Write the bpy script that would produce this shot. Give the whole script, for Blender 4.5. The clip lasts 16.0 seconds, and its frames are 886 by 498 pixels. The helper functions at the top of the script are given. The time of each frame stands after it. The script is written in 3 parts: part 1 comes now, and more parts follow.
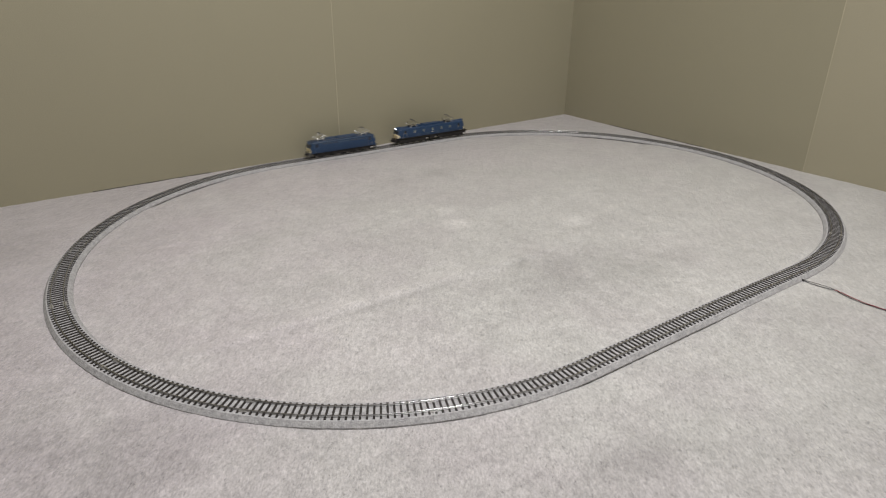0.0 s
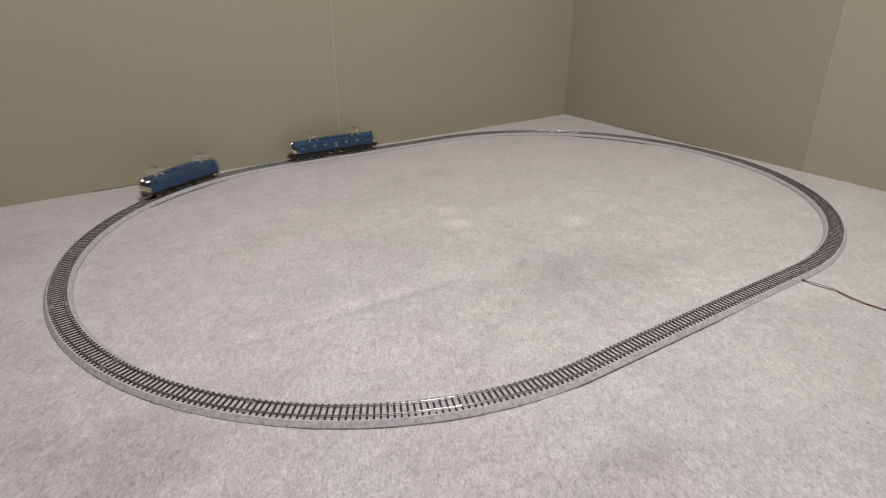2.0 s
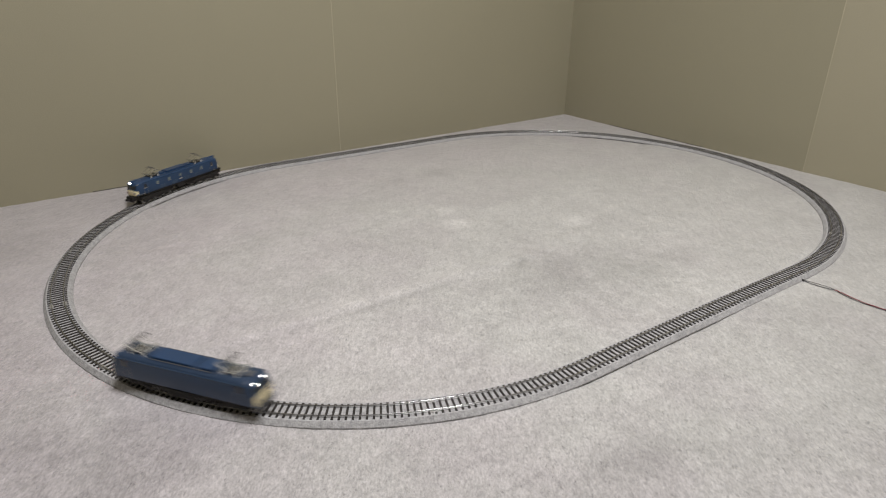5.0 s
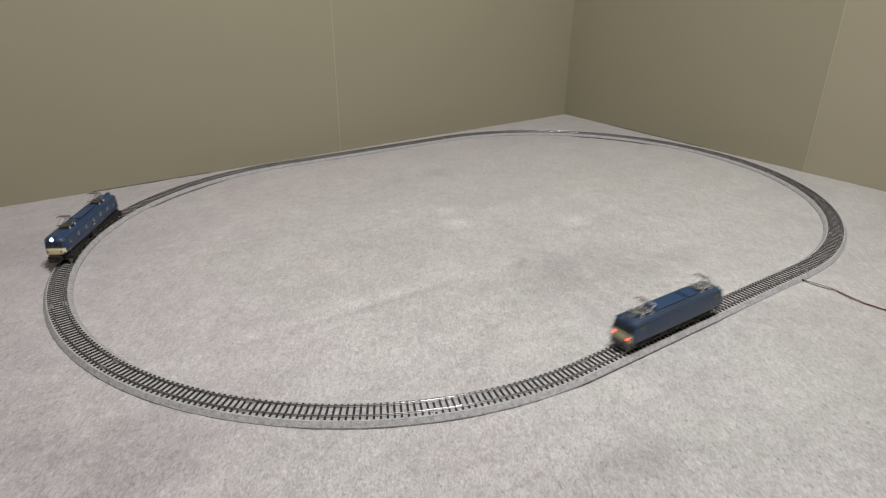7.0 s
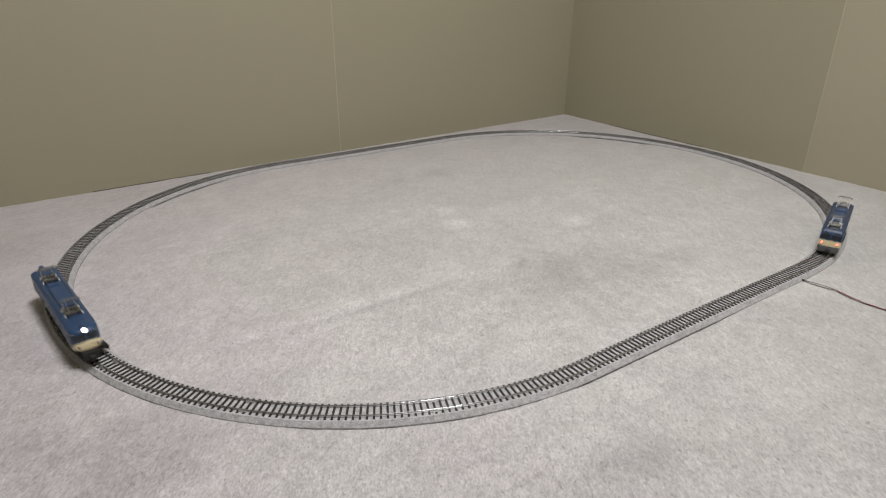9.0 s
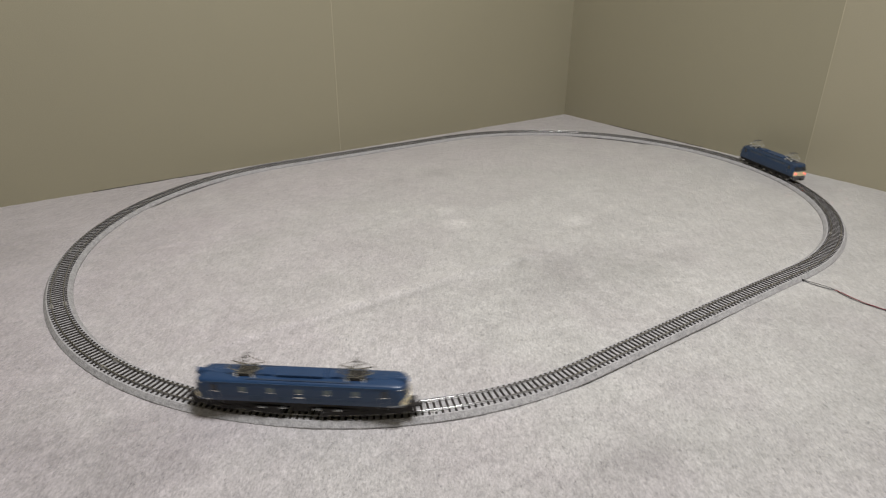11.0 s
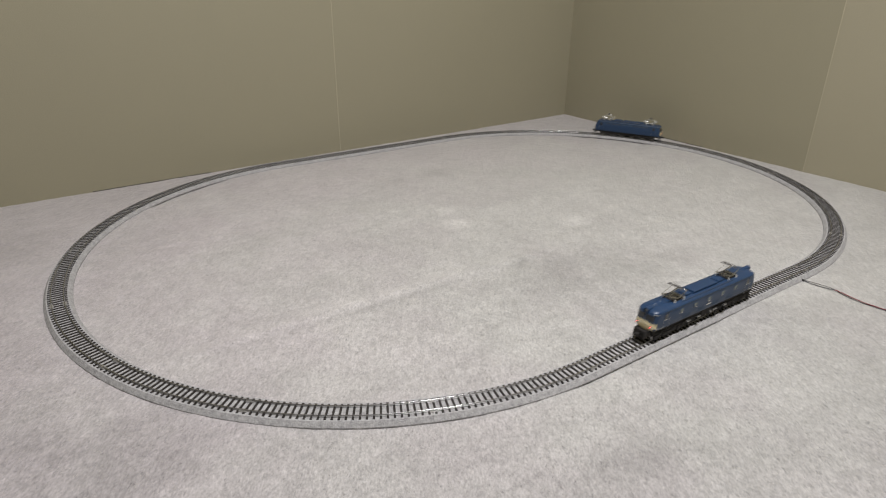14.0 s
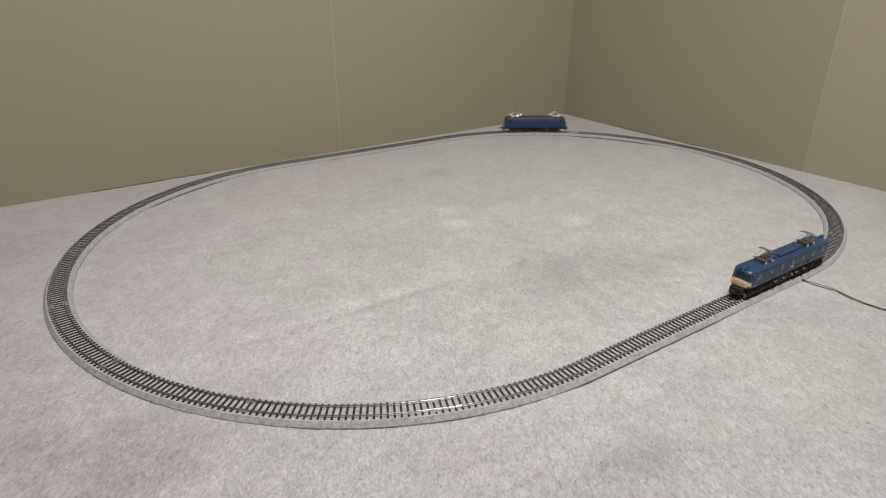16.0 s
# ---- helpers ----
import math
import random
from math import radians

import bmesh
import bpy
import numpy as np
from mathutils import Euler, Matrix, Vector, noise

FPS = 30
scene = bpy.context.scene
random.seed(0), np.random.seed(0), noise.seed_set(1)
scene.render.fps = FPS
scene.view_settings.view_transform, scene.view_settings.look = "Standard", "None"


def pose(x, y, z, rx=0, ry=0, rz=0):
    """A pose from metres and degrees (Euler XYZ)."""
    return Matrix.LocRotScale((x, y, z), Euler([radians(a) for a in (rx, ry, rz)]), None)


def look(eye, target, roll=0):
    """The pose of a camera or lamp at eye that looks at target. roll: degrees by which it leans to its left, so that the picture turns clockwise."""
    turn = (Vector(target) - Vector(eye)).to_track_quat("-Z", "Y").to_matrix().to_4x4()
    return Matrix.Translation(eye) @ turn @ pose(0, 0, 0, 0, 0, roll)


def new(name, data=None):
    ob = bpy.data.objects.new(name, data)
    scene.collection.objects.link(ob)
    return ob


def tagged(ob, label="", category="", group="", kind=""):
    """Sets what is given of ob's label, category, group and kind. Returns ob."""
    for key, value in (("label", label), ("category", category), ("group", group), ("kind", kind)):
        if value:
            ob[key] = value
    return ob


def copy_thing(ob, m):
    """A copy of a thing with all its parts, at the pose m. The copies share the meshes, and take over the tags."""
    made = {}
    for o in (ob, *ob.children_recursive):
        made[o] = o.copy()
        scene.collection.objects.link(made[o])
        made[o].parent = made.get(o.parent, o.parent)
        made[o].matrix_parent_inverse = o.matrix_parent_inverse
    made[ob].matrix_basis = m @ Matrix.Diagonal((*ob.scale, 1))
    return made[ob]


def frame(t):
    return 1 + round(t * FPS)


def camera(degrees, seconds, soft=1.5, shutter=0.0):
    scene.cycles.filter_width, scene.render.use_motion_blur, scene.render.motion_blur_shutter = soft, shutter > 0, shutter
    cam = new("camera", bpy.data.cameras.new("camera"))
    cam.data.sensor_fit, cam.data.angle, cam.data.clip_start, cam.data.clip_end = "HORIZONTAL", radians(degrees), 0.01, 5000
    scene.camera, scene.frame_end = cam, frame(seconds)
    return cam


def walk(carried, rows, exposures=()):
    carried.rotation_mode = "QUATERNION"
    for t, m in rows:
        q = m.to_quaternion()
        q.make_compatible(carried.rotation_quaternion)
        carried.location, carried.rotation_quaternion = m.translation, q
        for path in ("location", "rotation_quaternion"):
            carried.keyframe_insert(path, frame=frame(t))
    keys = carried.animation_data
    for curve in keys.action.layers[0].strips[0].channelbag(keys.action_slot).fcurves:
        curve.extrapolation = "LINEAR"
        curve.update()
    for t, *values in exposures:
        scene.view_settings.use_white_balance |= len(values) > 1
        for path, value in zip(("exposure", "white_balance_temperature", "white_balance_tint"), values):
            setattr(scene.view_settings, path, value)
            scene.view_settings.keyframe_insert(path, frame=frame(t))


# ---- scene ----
cam = camera(72.09, 16.0, soft=1.15, shutter=1.1)

# The oval of track: its axis is x, its centre the origin.
RADIUS, HALF = 0.55, 0.2583
LAP = 4 * HALF + 2 * math.pi * RADIUS
RAIL_TOP = 0.0094
EYE = Vector((-0.7771, -0.9868, 0.4614))
HEADING, PITCH, ROLL = 34.063, 24.129, 0.366
ahead = Vector((math.sin(radians(HEADING)) * math.cos(radians(PITCH)), math.cos(radians(HEADING)) * math.cos(radians(PITCH)), -math.sin(radians(PITCH))))
walk(cam, [(0.0, look(EYE, EYE + ahead, ROLL)), (16.0, look(EYE, EYE + ahead, ROLL))], [(0.0, 0.0, 6500, 10), (16.0, 0.0, 6500, 10)])

# ---- light: one round ceiling lamp in a closed room ----
world = bpy.data.worlds.new("world")
scene.world = world
world.use_nodes = True
world.node_tree.nodes["Background"].inputs[0].default_value = (0.6, 0.58, 0.55, 1)
world.node_tree.nodes["Background"].inputs[1].default_value = 0.02
lamp = bpy.data.lights.new("ceiling_light", "AREA")
lamp.shape, lamp.size, lamp.energy, lamp.color = "DISK", 0.56, 56, (1.0, 0.985, 0.985)
new("ceiling_light", lamp).matrix_world = look((-0.25, -0.90, 2.25), (-0.25, -0.90, 0))


# ---- materials ----
def rgba(c):
    return (c[0], c[1], c[2], 1)


def material(name, base, rough=0.6, metal=0.0, vary=0.12, grain=200.0, blotch=12.0, bump=0.0, bump_scale=None, coat=0.0, per_object=0.0):
    """A surface with variation at two scales, fine relief and uneven gloss."""
    m = bpy.data.materials.new(name)
    m.use_nodes = True
    nt = m.node_tree
    bsdf = nt.nodes["Principled BSDF"]
    geo = nt.nodes.new("ShaderNodeTexCoord")
    fine, coarse = nt.nodes.new("ShaderNodeTexNoise"), nt.nodes.new("ShaderNodeTexNoise")
    fine.inputs["Scale"].default_value, coarse.inputs["Scale"].default_value = grain, blotch
    fine.inputs["Detail"].default_value, coarse.inputs["Detail"].default_value = 3, 4
    for n in (fine, coarse):
        nt.links.new(geo.outputs["Object"], n.inputs["Vector"])
    add = nt.nodes.new("ShaderNodeMath")
    add.operation = "ADD"
    nt.links.new(fine.outputs["Fac"], add.inputs[0])
    nt.links.new(coarse.outputs["Fac"], add.inputs[1])
    ramp = nt.nodes.new("ShaderNodeMapRange")
    ramp.inputs["From Min"].default_value, ramp.inputs["From Max"].default_value = 0.6, 1.4
    ramp.inputs["To Min"].default_value, ramp.inputs["To Max"].default_value = 1 - vary, 1 + vary
    nt.links.new(add.outputs[0], ramp.inputs["Value"])
    out = ramp.outputs[0]
    if per_object:
        info, rnd, mul = nt.nodes.new("ShaderNodeObjectInfo"), nt.nodes.new("ShaderNodeMapRange"), nt.nodes.new("ShaderNodeMath")
        rnd.inputs["To Min"].default_value, rnd.inputs["To Max"].default_value = 1 - per_object, 1 + per_object
        mul.operation = "MULTIPLY"
        nt.links.new(info.outputs["Random"], rnd.inputs["Value"])
        nt.links.new(out, mul.inputs[0])
        nt.links.new(rnd.outputs[0], mul.inputs[1])
        out = mul.outputs[0]
    tint = nt.nodes.new("ShaderNodeVectorMath")
    tint.operation = "SCALE"
    tint.inputs[0].default_value = base
    nt.links.new(out, tint.inputs["Scale"])
    nt.links.new(tint.outputs[0], bsdf.inputs["Base Color"])
    gloss = nt.nodes.new("ShaderNodeMapRange")
    gloss.inputs["To Min"].default_value, gloss.inputs["To Max"].default_value = max(0.02, rough - 0.08), min(1, rough + 0.08)
    nt.links.new(coarse.outputs["Fac"], gloss.inputs["Value"])
    nt.links.new(gloss.outputs[0], bsdf.inputs["Roughness"])
    bsdf.inputs["Metallic"].default_value = metal
    bsdf.inputs["Coat Weight"].default_value = coat
    if bump:
        b = nt.nodes.new("ShaderNodeBump")
        b.inputs["Strength"].default_value, b.inputs["Distance"].default_value = 0.6, bump
        src = fine
        if bump_scale:
            src = nt.nodes.new("ShaderNodeTexNoise")
            src.inputs["Scale"].default_value = bump_scale
            nt.links.new(geo.outputs["Object"], src.inputs["Vector"])
        nt.links.new(src.outputs["Fac"], b.inputs["Height"])
        nt.links.new(b.outputs[0], bsdf.inputs["Normal"])
    return m


def glowing(name, base, strength):
    m = material(name, base, 0.3)
    bsdf = m.node_tree.nodes["Principled BSDF"]
    bsdf.inputs["Emission Color"].default_value = rgba(base)
    bsdf.inputs["Emission Strength"].default_value = strength
    return m


def carpet_material():
    """Short light-grey pile: tufts, a brushed mottle, worn or pressed patches, and some painted light and shade."""
    m = bpy.data.materials.new("carpet_pile")
    m.use_nodes = True
    nt = m.node_tree
    link, node = nt.links.new, nt.nodes.new
    bsdf = nt.nodes["Principled BSDF"]
    bsdf.inputs["Roughness"].default_value = 0.95
    bsdf.inputs["Sheen Weight"].default_value = 1.0
    bsdf.inputs["Sheen Roughness"].default_value = 0.5
    at = node("ShaderNodeTexCoord").outputs["Object"]

    # the pile leans away to the north-east
    turned = node("ShaderNodeVectorRotate")
    turned.rotation_type = "Z_AXIS"
    turned.inputs["Angle"].default_value = radians(34)
    link(at, turned.inputs["Vector"])
    leaning = node("ShaderNodeVectorMath")
    leaning.operation = "MULTIPLY"
    leaning.inputs[1].default_value = (1.0, 0.5, 1.0)
    link(turned.outputs[0], leaning.inputs[0])

    def noise_at(scale, detail, rough=0.6, stretch=None, lean=False):
        n = node("ShaderNodeTexNoise")
        n.inputs["Scale"].default_value, n.inputs["Detail"].default_value, n.inputs["Roughness"].default_value = scale, detail, rough
        if stretch:
            mp = node("ShaderNodeMapping")
            mp.inputs["Scale"].default_value = stretch
            link(at, mp.inputs["Vector"])
            link(mp.outputs[0], n.inputs["Vector"])
        else:
            link(leaning.outputs[0] if lean else at, n.inputs["Vector"])
        return n.outputs["Fac"]

    def ranged(v, lo, hi, a, b):
        r = node("ShaderNodeMapRange")
        for key, val in (("From Min", lo), ("From Max", hi), ("To Min", a), ("To Max", b)):
            r.inputs[key].default_value = val
        link(v, r.inputs["Value"])
        return r.outputs[0]

    def math2(op, a, b):
        r = node("ShaderNodeMath")
        r.operation = op
        for i, v in enumerate((a, b)):
            if isinstance(v, (int, float)):
                r.inputs[i].default_value = v
            else:
                link(v, r.inputs[i])
        return r.outputs[0]

    tone = ranged(noise_at(420, 3, 0.7, lean=True), 0.3, 0.7, 0.69, 1.25)
    tone = math2("MULTIPLY", tone, ranged(noise_at(120, 3, 0.65, lean=True), 0.3, 0.7, 0.88, 1.10))
    tone = math2("MULTIPLY", tone, ranged(noise_at(24, 4, 0.6), 0.3, 0.7, 0.90, 1.08))
    tone = math2("MULTIPLY", tone, ranged(noise_at(5.5, 3, 0.55, (1.0, 1.5, 1.0)), 0.32, 0.68, 0.93, 1.06))
    # short dark flecks where the pile parts: the pits' shade painted into the colour
    fleck = noise_at(300, 3, 0.6, lean=True)
    tone = math2("MULTIPLY", tone, ranged(fleck, 0.62, 0.74, 1.0, 0.66))
    # pressed and soiled patches, and the ridge's painted light and shade: centre, radii, strength
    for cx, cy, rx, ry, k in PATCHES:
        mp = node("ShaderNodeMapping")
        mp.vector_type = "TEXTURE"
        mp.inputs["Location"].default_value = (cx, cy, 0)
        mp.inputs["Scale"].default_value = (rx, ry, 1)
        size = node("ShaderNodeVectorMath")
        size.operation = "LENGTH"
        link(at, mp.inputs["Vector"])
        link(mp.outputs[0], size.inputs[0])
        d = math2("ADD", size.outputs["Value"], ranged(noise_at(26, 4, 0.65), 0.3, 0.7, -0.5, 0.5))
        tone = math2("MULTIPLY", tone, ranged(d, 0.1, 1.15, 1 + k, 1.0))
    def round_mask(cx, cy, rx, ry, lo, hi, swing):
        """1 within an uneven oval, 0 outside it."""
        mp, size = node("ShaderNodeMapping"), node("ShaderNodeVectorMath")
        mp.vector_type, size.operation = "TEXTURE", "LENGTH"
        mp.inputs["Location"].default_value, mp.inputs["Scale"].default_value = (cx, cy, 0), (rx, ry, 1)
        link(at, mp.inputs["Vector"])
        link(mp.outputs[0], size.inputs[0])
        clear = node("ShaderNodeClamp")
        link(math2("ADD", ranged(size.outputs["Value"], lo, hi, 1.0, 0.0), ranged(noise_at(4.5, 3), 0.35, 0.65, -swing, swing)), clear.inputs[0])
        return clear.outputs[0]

    # a greyer middle, pinkish pile towards the west
    warm = node("ShaderNodeMix")
    warm.data_type = "RGBA"
    warm.inputs[6].default_value, warm.inputs[7].default_value = (0.500, 0.455, 0.478, 1), (0.497, 0.487, 0.475, 1)
    link(round_mask(0.25, -0.40, 1.10, 1.0, 0.42, 1.15, 0.25), warm.inputs[0])
    # fall-off of light painted into the pile: brighter within the oval, darker outside
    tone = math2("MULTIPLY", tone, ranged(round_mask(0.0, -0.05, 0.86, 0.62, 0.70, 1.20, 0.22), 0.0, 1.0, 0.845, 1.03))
    tint = node("ShaderNodeVectorMath")
    tint.operation = "SCALE"
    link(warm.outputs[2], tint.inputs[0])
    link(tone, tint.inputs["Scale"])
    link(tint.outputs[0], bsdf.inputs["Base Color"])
    b1, b2 = node("ShaderNodeBump"), node("ShaderNodeBump")
    b1.inputs["Strength"].default_value, b1.inputs["Distance"].default_value = 0.5, 0.0017
    b2.inputs["Strength"].default_value, b2.inputs["Distance"].default_value = 0.55, 0.003
    link(math2("SUBTRACT", noise_at(330, 2, lean=True), ranged(fleck, 0.58, 0.72, 0.0, 0.8)), b1.inputs["Height"])
    link(noise_at(90, 3, lean=True), b2.inputs["Height"])
    link(b2.outputs[0], b1.inputs["Normal"])
    link(b1.outputs[0], bsdf.inputs["Normal"])
    return m


PATCHES = [(-0.09, -0.335, 0.20, 0.12, -0.19), (0.03, -0.40, 0.13, 0.07, -0.13), (-0.107, -0.039, 0.04, 0.035, 0.34), (-0.079, 0.034, 0.035, 0.03, 0.22), (0.114, -0.156, 0.04, 0.035, 0.28),
           (0.05, 0.275, 0.10, 0.035, -0.16), (-0.09, 0.27, 0.06, 0.04, -0.12), (-0.66, -0.66, 0.10, 0.10, -0.12), (-0.35, -0.70, 0.14, 0.05, -0.10), (-0.88, 0.30, 0.10, 0.12, -0.10),
           (-0.79, -0.41, 0.085, 0.10, -0.17), (-0.745, -0.345, 0.11, 0.05, -0.10), (-0.93, -0.22, 0.13, 0.24, -0.13), (-0.02, -0.84, 0.16, 0.10, -0.10),
           # light and shade along the carpet ridge, painted as a pale and a dark strip
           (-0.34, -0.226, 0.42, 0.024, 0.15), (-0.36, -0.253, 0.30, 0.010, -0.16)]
CARPET = carpet_material()
WALLPAPER = material("wall_panel_beige", (0.326, 0.301, 0.213), 0.62, vary=0.035, grain=350, blotch=1.6, bump=0.0004)
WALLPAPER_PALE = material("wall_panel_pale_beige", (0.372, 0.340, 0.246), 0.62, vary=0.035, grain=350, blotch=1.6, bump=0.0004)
JOINT = material("joint_strip_cream", (0.45, 0.405, 0.295), 0.5, vary=0.06)
GAP = material("gap_dark", (0.10, 0.09, 0.075), 0.9, vary=0.2)
PLASTER = material("plaster_white", (0.60, 0.585, 0.56), 0.9, vary=0.03)
BALLAST = material("ballast_grey_plastic", (0.375, 0.370, 0.376), 0.8, vary=0.42, grain=520, blotch=150, bump=0.0012, bump_scale=600)
SLEEPER = material("sleeper_dark_brown", (0.020, 0.016, 0.014), 0.68, vary=0.2, grain=500, blotch=60, per_object=0.15)
RAIL_WEB = material("rail_web_dull", (0.27, 0.265, 0.26), 0.42, metal=0.4, vary=0.15)
RAIL = material("rail_nickel_silver", (0.56, 0.56, 0.58), 0.20, metal=1.0, vary=0.08, grain=300, blotch=20)
JOINER = material("joiner_grey", (0.42, 0.41, 0.40), 0.3, metal=0.6, vary=0.15)
RED_WIRE = material("wire_red", (0.22, 0.015, 0.026), 0.4, vary=0.08)
BLACK_WIRE = material("wire_black", (0.03, 0.028, 0.028), 0.4, vary=0.08)
BLUE = material("paint_blue", (0.0160, 0.044, 0.104), 0.40, vary=0.07, grain=160, blotch=30)
ROOF_BLUE = material("paint_roof_blue", (0.0165, 0.046, 0.112), 0.34, vary=0.10, grain=160, blotch=30)
ROOF_DULL = material("paint_roof_grey_blue", (0.023, 0.043, 0.084), 0.45, vary=0.12, grain=160, blotch=30)
GUTTER = material("paint_gutter_gloss", (0.030, 0.062, 0.120), 0.18, vary=0.08)
DULL_BLUE = material("paint_dull_blue_grey", (0.040, 0.070, 0.125), 0.5, vary=0.1, grain=160, blotch=30)
CREAM = material("paint_cream", (0.76, 0.66, 0.41), 0.4, vary=0.06)
CHASSIS = material("chassis_black", (0.013, 0.011, 0.010), 0.75, vary=0.2, grain=300, blotch=40)
SKIRT = material("skirt_grey", (0.10, 0.10, 0.105), 0.55, vary=0.12)
GLOSS = material("axle_cover_silver", (0.60, 0.60, 0.58), 0.18, metal=0.85, vary=0.1)
STEEL = material("wheel_steel", (0.42, 0.41, 0.40), 0.32, metal=1.0)
SILVER = material("pantograph_silver", (0.80, 0.80, 0.78), 0.26, metal=0.55, vary=0.08)
OLD_SILVER = material("pantograph_dull_silver", (0.58, 0.57, 0.55), 0.20, metal=0.95, vary=0.12)
SHOE = material("pantograph_shoe_grey", (0.16, 0.155, 0.15), 0.5, metal=0.4)
GLASS = material("glazing_dark", (0.02, 0.024, 0.03), 0.12, vary=0.05, coat=0.4)
PALE_GLASS = material("side_window_pale", (0.17, 0.20, 0.19), 0.15, vary=0.15)
LOUVRE = material("window_band_dark", (0.045, 0.065, 0.105), 0.12, vary=0.15, coat=0.6)
WHITE = material("insulator_white", (0.72, 0.71, 0.68), 0.35)
CHROME = material("trim_silver", (0.75, 0.74, 0.70), 0.25, metal=0.85)
HEADLIGHT = glowing("headlight_on", (1.0, 0.92, 0.86), 20)
TAIL_LIGHT = glowing("tail_light_on", (1.0, 0.055, 0.045), 16)
TAIL_LIGHT_WEAK = glowing("tail_light_weak", (1.0, 0.09, 0.065), 5)
LENS_OFF = material("lens_unlit", (0.16, 0.16, 0.16), 0.12, coat=0.5)
RED_OFF = material("lens_red_unlit", (0.22, 0.02, 0.02), 0.2, coat=0.5)


# ---- mesh helpers ----
def part(name, bm, mat, parent=None, label="", smooth=False):
    """Link a bmesh as one mesh object under a thing or a part."""
    me = bpy.data.meshes.new(name)
    bmesh.ops.recalc_face_normals(bm, faces=bm.faces[:])
    if smooth:
        for f in bm.faces:
            f.smooth = True
        for e in bm.edges:
            if len(e.link_faces) == 2 and e.calc_face_angle(0) > radians(38):
                e.smooth = False
    bm.to_mesh(me)
    bm.free()
    me.materials.append(mat)
    ob = new(name, me)
    ob.parent = parent
    return tagged(ob, label) if label else ob


def share(name, me, m, parent):
    ob = new(name, me)
    ob.parent, ob.matrix_basis = parent, m
    return ob


def box(bm, x0, x1, y0, y1, z0, z1, bevel=0.0, taper=0.0):
    """A box; taper draws the top in by that much on every side."""
    vs = []
    for z, k in ((z0, 0), (z1, taper)):
        for x, y in ((x0 + k, y0 + k), (x1 - k, y0 + k), (x1 - k, y1 - k), (x0 + k, y1 - k)):
            vs.append(bm.verts.new((x, y, z)))
    fs = [(3, 2, 1, 0), (4, 5, 6, 7), (0, 1, 5, 4), (1, 2, 6, 5), (2, 3, 7, 6), (3, 0, 4, 7)]
    faces = [bm.faces.new([vs[i] for i in f]) for f in fs]
    if bevel:
        edges = list({e for f in faces for e in f.edges})
        bmesh.ops.bevel(bm, geom=edges, offset=bevel, segments=2, affect="EDGES", profile=0.5)
    return bm


def bar(bm, p, q, r, n=6, r2=None):
    """A round bar from p to q."""
    p, q = Vector(p), Vector(q)
    turn = (q - p).to_track_quat("Z", "Y")
    rings = []
    for c, rad in ((p, r), (q, r if r2 is None else r2)):
        rings.append([bm.verts.new(c + turn @ Vector((rad * math.cos(2 * math.pi * i / n), rad * math.sin(2 * math.pi * i / n), 0))) for i in range(n)])
    for i in range(n):
        j = (i + 1) % n
        bm.faces.new((rings[0][i], rings[0][j], rings[1][j], rings[1][i]))
    bm.faces.new(rings[0][::-1])
    bm.faces.new(rings[1])
    return bm


def loft(bm, rings, closed=True, caps=True):
    vs = [[bm.verts.new(p) for p in ring] for ring in rings]
    n = len(vs[0])
    for a, b in zip(vs, vs[1:]):
        for i in range(n if closed else n - 1):
            j = (i + 1) % n
            bm.faces.new((a[i], a[j], b[j], b[i]))
    if caps:
        bm.faces.new(vs[0][::-1])
        bm.faces.new(vs[-1])
    return bm


def dome(bm, c, r, axis, depth=0.6, n=12):
    """A lens: a rounded cap round c that bulges along axis."""
    turn = Vector(axis).to_track_quat("Z", "Y")
    rings = []
    for k in range(5):
        a = k / 4 * math.pi / 2
        rad = max(r * math.cos(a), r * 0.03)
        rings.append([Vector(c) + turn @ Vector((rad * math.cos(2 * math.pi * i / n), rad * math.sin(2 * math.pi * i / n), r * depth * math.sin(a))) for i in range(n)])
    return loft(bm, rings)


# ---- room ----
WALL_N = pose(0, 0.6055, 0, 0, 0, 1.947)
WALL_E = pose(0.8655, 0, 0, 0, 0, 0.8)
ROOM_W, ROOM_S, CEIL = -2.75, -3.05, 2.40


def smooth_field(rng, nx, ny, cells):
    """Even random hills: a coarse random grid, blown up smoothly."""
    cx, cy = max(3, nx // cells + 2), max(3, ny // cells + 2)
    g = rng.random((cx + 1, cy + 1))
    u, v = np.linspace(0, cx - 1.001, nx), np.linspace(0, cy - 1.001, ny)
    i, j = u.astype(int), v.astype(int)
    fu, fv = u - i, v - j
    fu, fv = (fu * fu * (3 - 2 * fu))[:, None], (fv * fv * (3 - 2 * fv))[None, :]
    a, b, c, d = g[np.ix_(i, j)], g[np.ix_(i + 1, j)], g[np.ix_(i, j + 1)], g[np.ix_(i + 1, j + 1)]
    return (a * (1 - fu) + b * fu) * (1 - fv) + (c * (1 - fu) + d * fu) * fv


HOLLOWS = [(-0.30, 0.03, -0.65, -0.50, 0.0185, 0.0023), (-0.62, -0.26, -0.65, -0.42, 0.0185, 0.0008), (0.62, 0.80, 0.16, 0.40, -0.0185, 0.0028), (-0.62, -0.40, 0.36, 0.52, -0.0185, 0.0028)]


